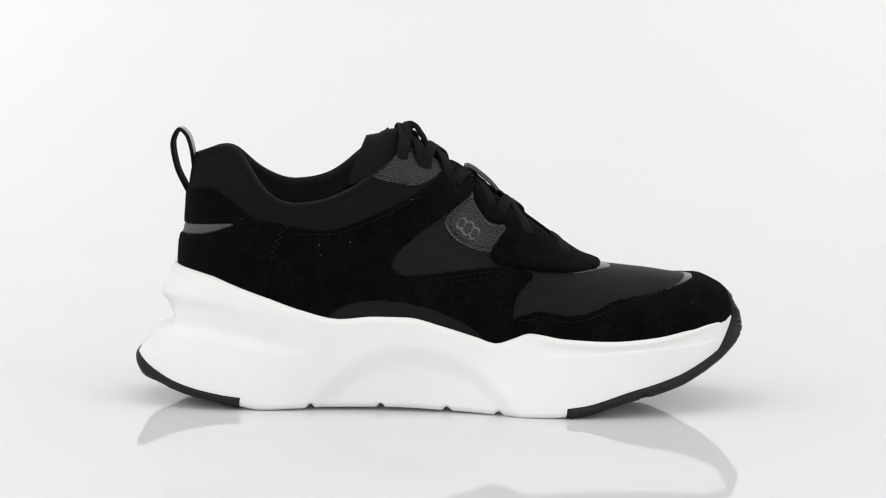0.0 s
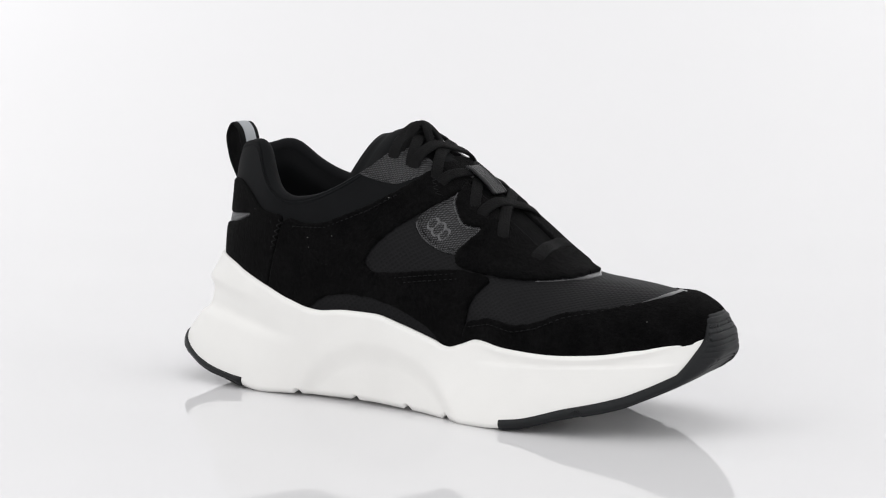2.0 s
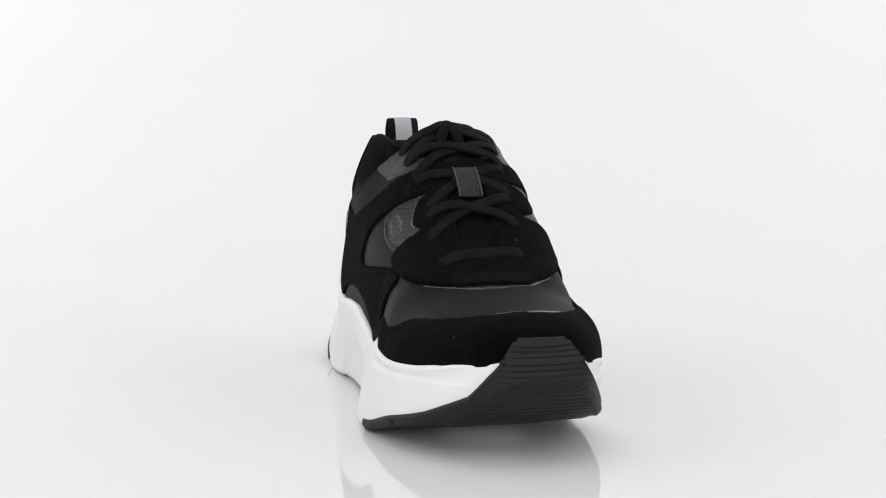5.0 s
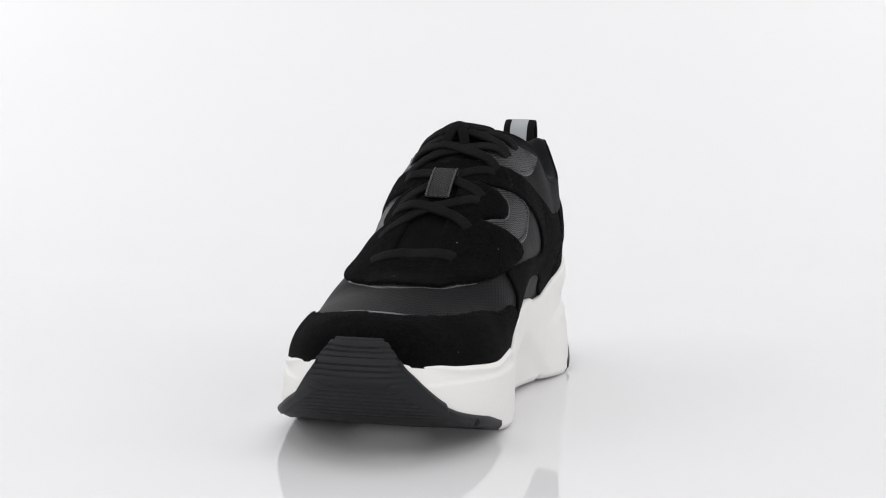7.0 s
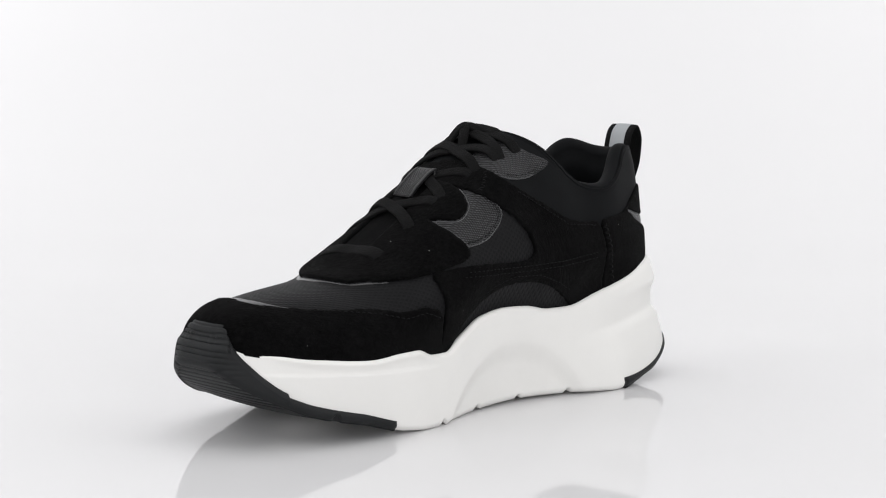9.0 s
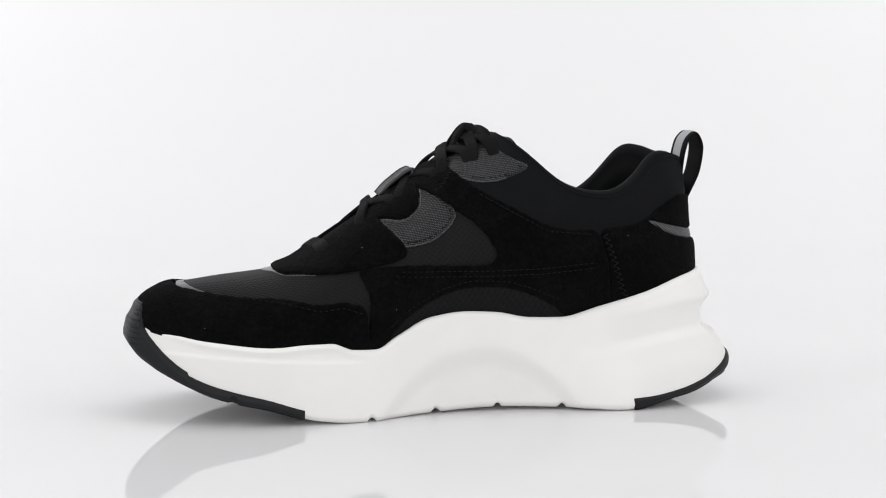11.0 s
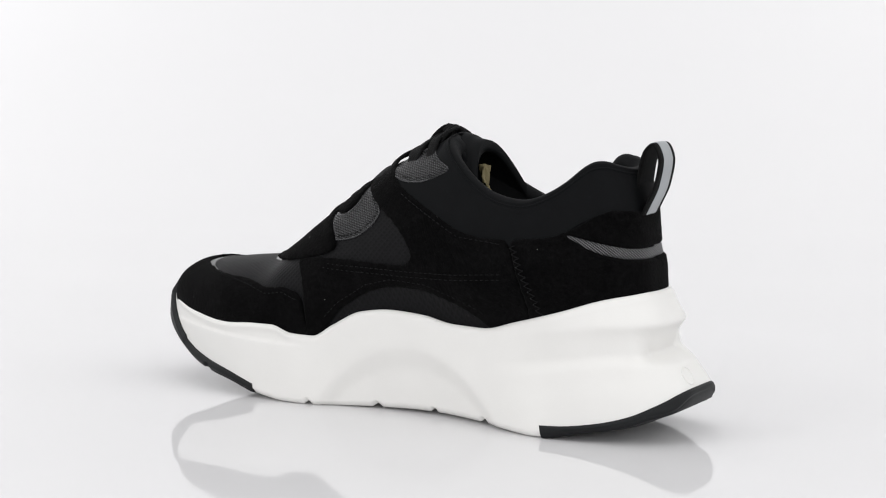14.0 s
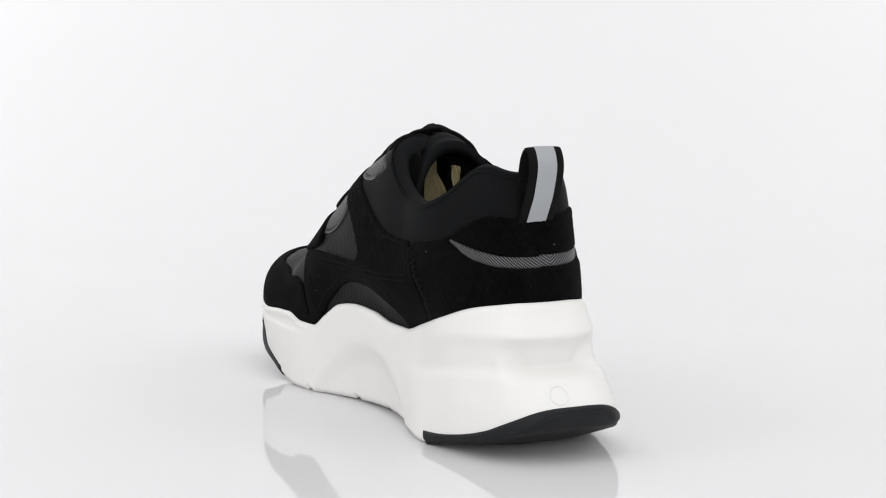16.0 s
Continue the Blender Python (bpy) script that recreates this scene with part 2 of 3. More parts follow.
def sole_at(a, v):
    """The wall of the sole: a goes round from the toe by the badge side, v from the ground edge to the upper."""
    a, v = np.broadcast_arrays(np.asarray(a, float), np.asarray(v, float))
    bx, by = ring_xy(a, 1.5, 148.5, BOT_W, BOT_C, heel_square)
    tx, ty = ring_xy(a, 9.3, 138.7, lambda x: TOP_W(x) + 3.2 - 2.4 * step(x, 128, 142), TOP_C)
    left = np.sin(a) > 0
    ty = ty + np.where(left, TUCK_L(tx), -TUCK_R(tx))
    z0, z1 = BOT_Z(bx) + edge_rise(bx), np.where(left, EDGE_L(tx), EDGE_R(tx))
    z1 = np.where(tx > 146, 46, z1)
    z = z0 + (z1 - z0) * v
    k = v * v * (3 - 2 * v) * 0.6 + v * 0.4
    x, y = bx + (tx - bx) * k, by + (ty - by) * k
    # outward direction
    e = 1e-3
    x2, y2 = ring_xy(a + e, 1.5, 148.5, BOT_W, BOT_C, heel_square)
    x1, y1 = ring_xy(a - e, 1.5, 148.5, BOT_W, BOT_C, heel_square)
    nx, ny = -(y2 - y1), (x2 - x1)
    ln = np.hypot(nx, ny) + 1e-9
    nx, ny = nx / ln, ny / ln
    back = step(-np.cos(a), 0.92, 1.0)
    corner = 1 - 0.55 * step(-np.cos(a), 0.55, 0.8) * (1 - step(-np.cos(a), 0.92, 0.99))
    fade = step(-x, 52, 115)
    zg = 52.5 - 8 * (1 - step(-x, 58, 125))
    drop = np.clip((zg - z) / 13.5, 0, 1)
    undercut = np.where(z > zg - 13.5, drop, 0.3 + 0.7 * step(z, zg - 19, zg - 13.5)) * step(z, zg - 34, zg - 16)
    off = -(12.0 * back + 6.0 * fade * (1 - back)) * corner * undercut
    off += 3.4 * step(-x, 78, 125) * (1 - 0.5 * back) * corner * np.exp(-((z - zg) / np.where(z > zg, 8.0, 4.0)) ** 2)
    # scoop under the arch
    arch = 29 - 30 * np.abs((x + 12) / 50) ** 2.2
    off += -2.2 * step(arch - z, -4.0, 9.0) * step(np.cos(a), -0.9, -0.7)
    off += 0.45 * np.exp(-((arch - z + 5) / 6.0) ** 2) * step(50 - np.abs(x + 12), -6, 10)
    # crease along the forefoot
    crease = 30.5 + 0.05 * (x - 80)
    off += -1.5 * step(z, crease - 0.5, crease + 0.9) * step(x, 42, 62) * step(-x, -140, -120) * (1 - step(z, z1 - 5, z1 - 1))
    # softened edges
    off += -1.6 * (1 - step(v * (z1 - z0), 0, 3.0)) ** 2 - 1.2 * step(v * (z1 - z0), z1 - z0 - 2.0, z1 - z0)
    return np.stack([x + nx * off, y + ny * off, z], -1)


def fullness(x, left):
    """How square a cross-section of the upper is."""
    return 2.3 + np.where(left, -0.32 * step(x, 0, 30) + 0.15 * step(x, 100, 125), 0.9 * step(-x, -80, -40) * (1 - step(-x, 25, 60)) + 0.15 * step(x, 60, 100)) - 0.5 * step(-x, 65, 110)


def upper_at(a, q):
    """The upper: q goes from the sole's edge to the crown line."""
    a, q = np.broadcast_arrays(np.asarray(a, float), np.asarray(q, float))
    x = 9.5 + 136.5 * np.cos(a)
    s = np.sin(a)
    left = s > 0
    z0 = np.where(left, EDGE_L(x), EDGE_R(x)) - 2.5
    z1 = CROWN(x)
    w = TOP_W(x) * np.abs(s) ** blunt(a)
    n = fullness(x, left)
    y = TOP_C(x) - np.sign(s) * w * np.cos(q * np.pi / 2) ** (2 / n)
    z = z0 + (z1 - z0) * np.sin(q * np.pi / 2) ** (2 / n)
    y = y + np.where(left, TUCK_L(x), -TUCK_R(x)) * (1 - step(z, z0 + 2, z0 + 28))
    x = x + LEAN(z) * step(-np.cos(a), 0.5, 1.0)
    # soft unevenness of the stuffed upper
    y = y + 0.5 * np.sin(x * 0.11 + z * 0.07) * np.sin(z * 0.13 - x * 0.05) * np.sin(q * np.pi) * -np.sign(s)
    return np.stack([x, y, z], -1)


def q_top(a):
    """Where the upper ends: at the crown, or at the rim of the opening."""
    x = 9.5 + 136.5 * np.cos(a)
    left = np.sin(a) > 0
    z0 = np.where(left, EDGE_L(x), EDGE_R(x)) - 2.5
    rim = np.where(left, RIM_L(x), RIM_R(x))
    f = np.clip((rim - z0) / (CROWN(x) - z0), 0, 1)
    n = fullness(x, left)
    return np.arcsin(f ** (n / 2)) * 2 / np.pi


def crown_z(x, y):
    """The height of the upper over a point of its plan, near the crown line."""
    w, c = TOP_W(x) * np.abs(np.sin(np.arccos(np.clip((x - 9.5) / 136.5, -1, 1)))) ** 0.55, TOP_C(x)
    z0, z1 = np.where(y < c, EDGE_L(x), EDGE_R(x)) - 2.5, CROWN(x)
    n = fullness(x, y < c)
    k = np.clip(np.abs(y - c) / w, 0, 0.999)
    return z0 + (z1 - z0) * (1 - k ** n) ** (1 / n)


def grid_faces(rows, cols, wrap=False):
    i, j = np.meshgrid(np.arange(rows - 1), np.arange(cols if wrap else cols - 1), indexing="ij")
    j2 = (j + 1) % cols
    return np.stack([i * cols + j, i * cols + j2, (i + 1) * cols + j2, (i + 1) * cols + j], -1).reshape(-1, 4)


def part(name, verts, faces, mat, parent, label="", weld=0.0):
    """One mesh object under a thing; verts in millimetres."""
    me = bpy.data.meshes.new(name)
    me.from_pydata((np.asarray(verts, float) * 0.001).tolist(), [], [tuple(int(i) for i in f) for f in faces])
    if weld:
        bm = bmesh.new()
        bm.from_mesh(me)
        bmesh.ops.remove_doubles(bm, verts=bm.verts, dist=weld * 0.001)
        bmesh.ops.recalc_face_normals(bm, faces=bm.faces)
        bm.to_mesh(me)
        bm.free()
    me.materials.append(mat)
    me.polygons.foreach_set("use_smooth", [True] * len(me.polygons))
    ob = new(name, me)
    ob.parent = parent
    return tagged(ob, label)


def joined(pieces):
    """One list of verts and faces from several."""
    vs, fs, n = [], [], 0
    for v, f in pieces:
        vs.append(np.asarray(v, float))
        fs += [tuple(int(i) + n for i in q) for q in f]
        n += len(v)
    return np.concatenate(vs), fs


def ribbon(points, normals, width, thick, twist=0.0):
    """A flat band with rounded edges along points; its broad side faces the normals."""
    p, n = np.array(points, float), np.array(normals, float)
    t = np.gradient(p, axis=0)
    t /= np.linalg.norm(t, axis=1, keepdims=True)
    n = n - (n * t).sum(1, keepdims=True) * t
    n /= np.linalg.norm(n, axis=1, keepdims=True)
    s = np.cross(t, n)
    rows = []
    for b in np.linspace(0, 2 * np.pi, 14, endpoint=False):
        c, d = math.cos(b), math.sin(b)
        rows.append(p + s * (width / 2 * math.copysign(abs(c) ** 0.42, c)) + n * (thick / 2 * math.copysign(abs(d) ** 0.6, d)))
    g = np.array(rows).transpose(1, 0, 2)
    f = [tuple(q) for q in grid_faces(len(g), 14, True)]
    f += [tuple(range(13, -1, -1)), tuple(range((len(g) - 1) * 14, len(g) * 14))]
    return g.reshape(-1, 3), f


shoe = new("sneaker")
tagged(shoe, "black suede and mesh sneaker with a chunky white foam sole", "shoe")

# -- sole --
NA, NV = 560, 46
# columns spaced evenly along the outline
fine = np.linspace(0, 2 * np.pi, 6001)
fx, fy = ring_xy(fine, 1.5, 148.5, BOT_W, BOT_C, heel_square)
run = np.concatenate([[0], np.cumsum(np.hypot(np.diff(fx), np.diff(fy)))])
ang = np.interp(np.linspace(0, run[-1], NA, endpoint=False) + 0.01, run, fine)
NOTCHES = ((-61, -53), (-27, -22), (5, 9), (30, 41))


def notch(p):
    """Small cuts in the ground edge of the sole."""
    cut = sum(np.exp(-((p[..., 0] - x0 - (x1 - x0) * (p[..., 1] + 40) / 80) / 1.5) ** 4) for x0, x1 in NOTCHES)
    p = p.copy()
    p[..., 2] += 1.9 * cut * (1 - step(p[..., 2], 1.5, 5.0))
    return p


wall = notch(sole_at(ang[None, :], np.linspace(0, 1, NV)[:, None]))
top = wall[-1].copy()
cen = np.stack([np.full(NA, 0.0) + np.clip(top[:, 0], -110, 125), TOP_C(top[:, 0]), top[:, 2]], -1)
inner = [top + (cen - top) * k + np.array([0, 0, dz]) for k, dz in ((0.05, -0.3), (0.14, -2.5), (0.6, -4), (1.0, -4))]
bot = wall[0].copy()
bc = np.stack([np.clip(bot[:, 0], -125, 128), BOT_C(bot[:, 0]), BOT_Z(np.clip(bot[:, 0], -125, 128))], -1)
under = [bot + (bc - bot) * k + np.array([0, 0, dz]) for k, dz in ((1.0, 0.2), (0.5, 0.6), (0.1, 0.6), (0.03, 0.2))]
for u in under[:3]:
    u[:, 2] += 2.0 * step(-u[:, 0], 90, 98) + 4.0 * step(u[:, 0], 96, 112)
under = [np.where(np.arange(3) == 2, np.maximum(u, 0.25), u) for u in under]
rows = np.concatenate([np.array(under), wall, np.array(inner)])
part("midsole", rows.reshape(-1, 3), grid_faces(len(rows), NA, True), FOAM, shoe, "chunky white foam midsole with a stepped heel")


def shell(name, cols, tops, lift, parent, label, ridges=False):
    """A rubber piece that wraps the sole's wall along the angles cols, each up to its height in tops."""
    rows_n = 74
    grid = []
    for a, zt in zip(cols, tops):
        v = np.linspace(0, 1, 60)
        s = sole_at(np.full(60, a), v)
        path = s
        if zt > s[-1, 2] - 1.5:
            xs = np.linspace(145.8, 122, 90)
            y0 = s[-1, 1] + (TOP_C(140) - s[-1, 1]) * 0.04
            hz = crown_z(xs, np.full(90, y0))
            w0 = TOP_W(xs) * np.abs(np.sin(np.arccos((xs - 9.5) / 136.5))) ** 0.55
            ok = (np.abs(y0 - TOP_C(xs)) < w0 * 0.97) & (hz > s[-1, 2] + 2.0)
            u = np.stack([xs, np.full(90, y0), hz], -1)[ok]
            path = np.concatenate([s[s[:, 2] < s[-1, 2] - 1], u])
        zz = np.linspace(path[0, 2], min(zt, path[-1, 2]), rows_n)
        o = np.argsort(path[:, 2])
        g = np.stack([np.interp(zz, path[o, 2], path[o, k]) for k in range(3)], -1)
        for _ in range(2):
            g[1:-1] = (g[:-2] + 2 * g[1:-1] + g[2:]) / 4
        grid.append(g)
    g = np.array(grid).transpose(1, 0, 2)
    du, dv = np.gradient(g, axis=1), np.gradient(g, axis=0)
    n = np.cross(dv, du)
    n /= np.linalg.norm(n, axis=-1, keepdims=True) + 1e-9
    out = g[..., :2] - np.array([0, 5])
    n *= np.where((n[..., 0] * out[..., 0] + n[..., 1] * out[..., 1]) < 0, -1, 1)[..., None]
    edge = np.linspace(0, 1, rows_n)[:, None]
    ce = np.linspace(0, 1, len(cols))[None, :]
    soft = np.minimum(1, (1 - edge) * (g[-1, :, 2] - g[0, :, 2])[None, :] / (2.2 if ridges else 1.0)) ** 0.5 * np.minimum(1, np.minimum(ce, 1 - ce) * len(cols) / 2 + 0.25)
    h = lift * soft * ((0.4 + 0.6 * step(g[..., 0], 78, 116) + 0.12 * step(g[..., 0], 136, 146) * np.exp(-((g[..., 2] - 43) / 9) ** 2)) if ridges else 1.0)
    if ridges:
        mask = step(g[..., 2] - g[:1, :, 2], 0.5, 1.6) * (1 - step(g[..., 2], 52, 53.2)) * (1 - step(np.abs(g[..., 1] - 5.5), 12, 24))
        h = h - 0.6 * mask * np.clip(np.sin(g[..., 2] * 2 * np.pi / 2.35) * 2.2 - 1.1, 0, 1)
    outer = g + n * h[..., None]
    cut = np.exp(-((outer[..., 0] - 98 - 0.09 * (outer[..., 1] + 43)) / 1.5) ** 4)
    outer[..., 2] += 2.3 * cut * (1 - step(outer[..., 2] - g[:1, :, 2], 0.2, 3.4)) * step(np.abs(outer[..., 1] - 5), 12, 20)
    cap = g - n * 1.0
    b0 = outer[0]
    ground = b0.copy()
    ground[:, 2] -= 0.3
    ground[:, 2] = np.maximum(ground[:, 2], 0.05)
    steps = np.linspace(0.62, 0.012, 210) if ridges else (0.95, 0.75, 0.58, 0.43, 0.3, 0.2, 0.12, 0.05)
    mid = np.stack([np.clip(b0[:, 0], -96, 78), BOT_C(b0[:, 0]), b0[:, 2]], -1)
    inn = [b0 + (mid - b0) * k for k in steps]
    for r, k in zip(inn, steps):
        r[:, 2] = np.maximum(BOT_Z(r[:, 0]) - 0.6 + edge_rise(r[:, 0]) * (1 - k) ** 2, 0.02)
        if ridges:
            mask = step(r[:, 2], 15, 19) * (1 - step(np.abs(r[:, 1] - 5.5), 18, 34))
            r[:, 2] += 1.0 * mask * np.clip(np.sin(r[:, 2] * 2 * np.pi / 2.35) * 2.2 - 1.1, 0, 1)
    allr = np.concatenate([np.array(inn), ground[None], outer, cap[-1:]])
    v, f = allr.reshape(-1, 3), grid_faces(len(allr), len(cols))
    # close the two ends
    m, c = len(outer), len(cols)
    ends = []
    for j in (0, c - 1):
        base = len(v)
        v = np.concatenate([v, cap[:, j]])
        for i in range(m - 1):
            ends.append(((i + len(steps) + 1) * c + j, (i + len(steps) + 2) * c + j, base + i + 1, base + i))
    return part(name, v, [tuple(q) for q in f] + ends, RUBBER, parent, label)


def angle_at(x):
    return math.acos((x - 1.5) / 148.5)


cols = np.linspace(angle_at(-94), 2 * np.pi - angle_at(-87), 190)
hx = 1.5 + 148.5 * np.cos(cols)
shell("heel_outsole", cols, spl((-147, 24), (-141, 20), (-134, 16.3), (-126, 12.6), (-113, 9), (-96, 6.4), (-80, 5.6))(hx), 0.9, shoe, "thin black rubber heel outsole")
cols = np.linspace(-angle_at(74), angle_at(61), 260)
tx, ty = ring_xy(cols, 1.5, 148.5, BOT_W, BOT_C, heel_square)
BUMPER = spl((0, 54.5), (9.5, 54.3), (12, 53.4), (14.2, 51.5), (16, 49), (17.4, 46), (20, 42), (23, 38.2), (27, 32.5), (32.5, 25.2), (38, 20), (42, 16), (60, 4))
away = np.abs(ty - 5.5) * np.where(ty > 5.5, 1.04, 1.0)
band = BOT_Z(tx) + edge_rise(tx) + 4.2
tops = np.where((away < 33) & (tx > 100), np.maximum(BUMPER(away), band), band)
shell("toe_bumper", cols, tops, 2.3, shoe, "black rubber toe bumper with fine horizontal ridges", True)

# -- upper --
NU, NQ = 920, 140
fine = np.linspace(1e-3, np.pi - 1e-3, 4001)
fx, fy = ring_xy(fine, 9.5, 136.5, TOP_W, TOP_C)
run = np.concatenate([[0], np.cumsum(np.hypot(np.diff(fx), np.diff(fy)))])
half_a = np.interp(np.linspace(0, run[-1], NU // 2), run, fine)
ua = np.concatenate([half_a, 2 * np.pi - half_a[::-1]])
qt = q_top(ua)
Q = np.linspace(0, 1, NQ)[:, None] * qt[None, :]
U = upper_at(ua[None, :], Q)
UN = np.cross(np.gradient(U, axis=1), np.gradient(U, axis=0))
UN /= np.linalg.norm(UN, axis=-1, keepdims=True) + 1e-9
UN *= np.where((UN[..., 0] * (U[..., 0] - np.clip(U[..., 0], -85, 105)) + UN[..., 1] * (U[..., 1] - TOP_C(U[..., 0])) + UN[..., 2] * 6) < 0, -1, 1)[..., None]
UQ = grid_faces(NQ, NU, True)
UV, UNV = U.reshape(-1, 3), UN.reshape(-1, 3)
UT = np.concatenate([UQ[:, [0, 1, 2]], UQ[:, [0, 2, 3]]])
part("mesh_upper", UV, UQ, RIPSTOP, shoe, "charcoal ripstop mesh base of the upper", weld=0.02)


def rounded(poly, times=2):
    p = np.array(poly, float)
    for _ in range(times):
        nx = np.roll(p, -1, 0)
        p = np.stack([p * 0.8 + nx * 0.2, p * 0.2 + nx * 0.8], 1).reshape(-1, 2)
    return p


def inside(poly, x, z):
    """Signed distance to a closed outline, positive within."""
    best, odd = np.full(x.shape, 1e9), np.zeros(x.shape, bool)
    for (ax, az), (bx, bz) in zip(poly, np.roll(poly, -1, 0)):
        ex, ez = bx - ax, bz - az
        t = np.clip(((x - ax) * ex + (z - az) * ez) / (ex * ex + ez * ez + 1e-12), 0, 1)
        best = np.minimum(best, np.hypot(x - ax - t * ex, z - az - t * ez))
        odd ^= ((az > z) != (bz > z)) & (x < (bx - ax) * (z - az) / (bz - az + 1e-12) + ax)
    return np.where(odd, best, -best)


def overlay(name, field, thick, mat, parent, label="", bevel=0.9):
    """A piece of the upper cut out where field is positive, lifted by its thickness, with a rounded edge that meets the base."""
    vs, fs = [], []
    thick = np.broadcast_to(np.asarray(thick, float), field.shape)
    keep = (field > 0)[UT]
    count = keep.sum(1)
    used = UT[count > 0]
    idx = {}
    cut = {}

    def vert(i):
        if i not in idx:
            idx[i] = len(vs)
            vs.append((UV[i], UNV[i], field[i], thick[i]))
        return idx[i]

    def between(i, j):
        key = (min(i, j), max(i, j))
        if key not in cut:
            t = field[i] / (field[i] - field[j])
            cut[key] = len(vs)
            vs.append((UV[i] + (UV[j] - UV[i]) * t, UNV[i] + (UNV[j] - UNV[i]) * t, 0.0, thick[i]))
        return cut[key]

    rim = []
    for tri in used.tolist():
        face, crossing = [], []
        for k in range(3):
            i, j = tri[k], tri[(k + 1) % 3]
            if field[i] > 0:
                face.append(vert(i))
            if (field[i] > 0) != (field[j] > 0):
                face.append(between(i, j))
                crossing.append(face[-1])
        if len(face) > 2:
            fs.append(tuple(face))
        if len(crossing) == 2:
            rim.append(tuple(crossing))
    p, n = np.array([v[0] for v in vs]), np.array([v[1] for v in vs])
    d = np.array([v[2] for v in vs])
    lift = np.array([v[3] for v in vs]) * (0.55 + 0.45 * np.sqrt(np.clip(d / bevel, 0, 1)))
    m = len(p)
    allp = np.concatenate([p + n * lift[:, None], p - n * 0.6])
    fs += [(a, b, b + m, a + m) for a, b in rim]
    used_v = sorted({i for f in fs for i in f})
    remap = {o: k for k, o in enumerate(used_v)}
    return part(name, allp[used_v], [tuple(remap[i] for i in f) for f in fs], mat, parent, label, weld=0.02)


X, Y, Z = UV[:, 0], UV[:, 1], UV[:, 2]
ON_L, ON_R = Y < TOP_C(X), Y >= TOP_C(X)
ALL = np.ones(len(X), bool)


def region(poly, side=ALL, times=2):
    return np.where(side, inside(rounded(poly, times), X, Z), -9.0)


TOE = [(31, 20), (36, 46), (42, 47.5), (50, 49.5), (63, 47), (74, 49), (85, 54), (105, 56), (117, 58.6), (127, 61), (130, 64), (131, 90), (165, 90), (165, 20)]
TOE_R = [(38, 20), (44, 42), (45, 54), (56, 57), (67, 55), (82, 57.5), (103, 58), (117, 59.4), (129, 60.8), (131, 64), (132, 90), (165, 90), (165, 20)]
SADDLE_R = [(-80, 35), (-73, 71), (-67.5, 88), (-55, 87.5), (-42, 90), (-23, 100), (-7, 108.5), (4, 118), (12, 145), (26, 145), (19, 108), (10, 104), (1, 97), (-6, 92.5), (-13, 85.5), (-18, 77), (-14, 72.5), (-4, 72), (13, 73), (30, 73), (49, 71), (45, 63), (43, 55), (45, 25), (36, 35), (26, 47.5), (10, 58), (-5, 62), (-24, 61), (-39, 56), (-54, 47), (-60, 35)]
EYESTAY_R = [(26, 77), (33, 74), (50, 70), (70, 67.5), (80, 66.5), (86, 69), (86, 85), (60, 112), (30, 138), (18, 130), (16, 107), (19, 98), (26, 93), (37, 93.5), (31, 87), (26, 81)]
BADGE_R = [(1, 97), (12, 109), (22, 108), (30, 98), (40, 96), (38, 79.5), (15, 82.5), (5, 90)]
MESH_R = [(-36, 117.5), (-20, 110.6), (-8, 110), (4, 114), (12, 124), (6, 138), (-10, 138), (-17, 128.5), (-25, 122)]
COUNTER_R = [(-145, 40), (-145, 101), (-124, 101), (-114, 103), (-106, 100), (-100, 96), (-89, 90), (-79, 89), (-67.5, 88), (-73, 71), (-80, 35)]
SADDLE = [(-82, 35), (-76, 76), (-71.5, 89), (-58, 86), (-46, 87), (-22, 97), (-4, 107), (6, 117), (12, 140), (24, 140), (20, 104), (3, 93), (-9, 85), (-18, 77), (-22.5, 70), (-17, 65), (-3, 66), (12, 68), (30, 69.5), (48, 66.5), (39, 58), (36, 50), (37, 25), (27, 30), (18, 40.5), (2, 48.5), (-14, 53), (-30, 54), (-43, 52), (-53, 45), (-60, 35)]
EYESTAY = [(28, 70), (50, 67), (69, 66), (79, 66.5), (86, 69), (86, 85), (60, 110), (30, 135), (18, 125), (17, 102), (21, 94), (26, 88.5), (35, 88), (30, 82), (25, 76)]
BADGE = [(2, 91), (16, 103), (22, 100), (27, 92), (38, 90), (36, 75), (19, 76.5), (8, 82)]
COLLAR_MESH = [(-33, 111.5), (-22, 121), (-14, 132), (6, 132), (10, 119), (4, 113), (-9, 106.5), (-20, 108)]
COUNTER = [(-145, 40), (-145, 101), (-124, 101.5), (-116, 104.5), (-108, 105), (-98, 99), (-88, 91), (-79, 89.5), (-71.5, 89), (-76, 76), (-82, 35)]
STRIP_L = [(-145, 80.5), (-145, 85.5), (-122, 86), (-93, 88.5), (-110, 82.5), (-122, 81)]
STRIP_R = [(-145, 80), (-145, 85), (-122, 85), (-106, 88.5), (-92, 92), (-106, 84), (-121, 80.5)]
COLLAR = [(-145, 98), (-145, 140), (4, 140), (7, 113), (-2, 104), (-22, 94), (-46, 84), (-70, 84), (-90, 86), (-98, 96), (-114, 101)]
strip = np.maximum(region(STRIP_L, ON_L, 1), region(STRIP_R, ON_R, 1))
sides = ((ON_L, TOE, SADDLE, EYESTAY, BADGE, COLLAR_MESH, COUNTER), (ON_R, TOE_R, SADDLE_R, EYESTAY_R, BADGE_R, MESH_R, COUNTER_R))
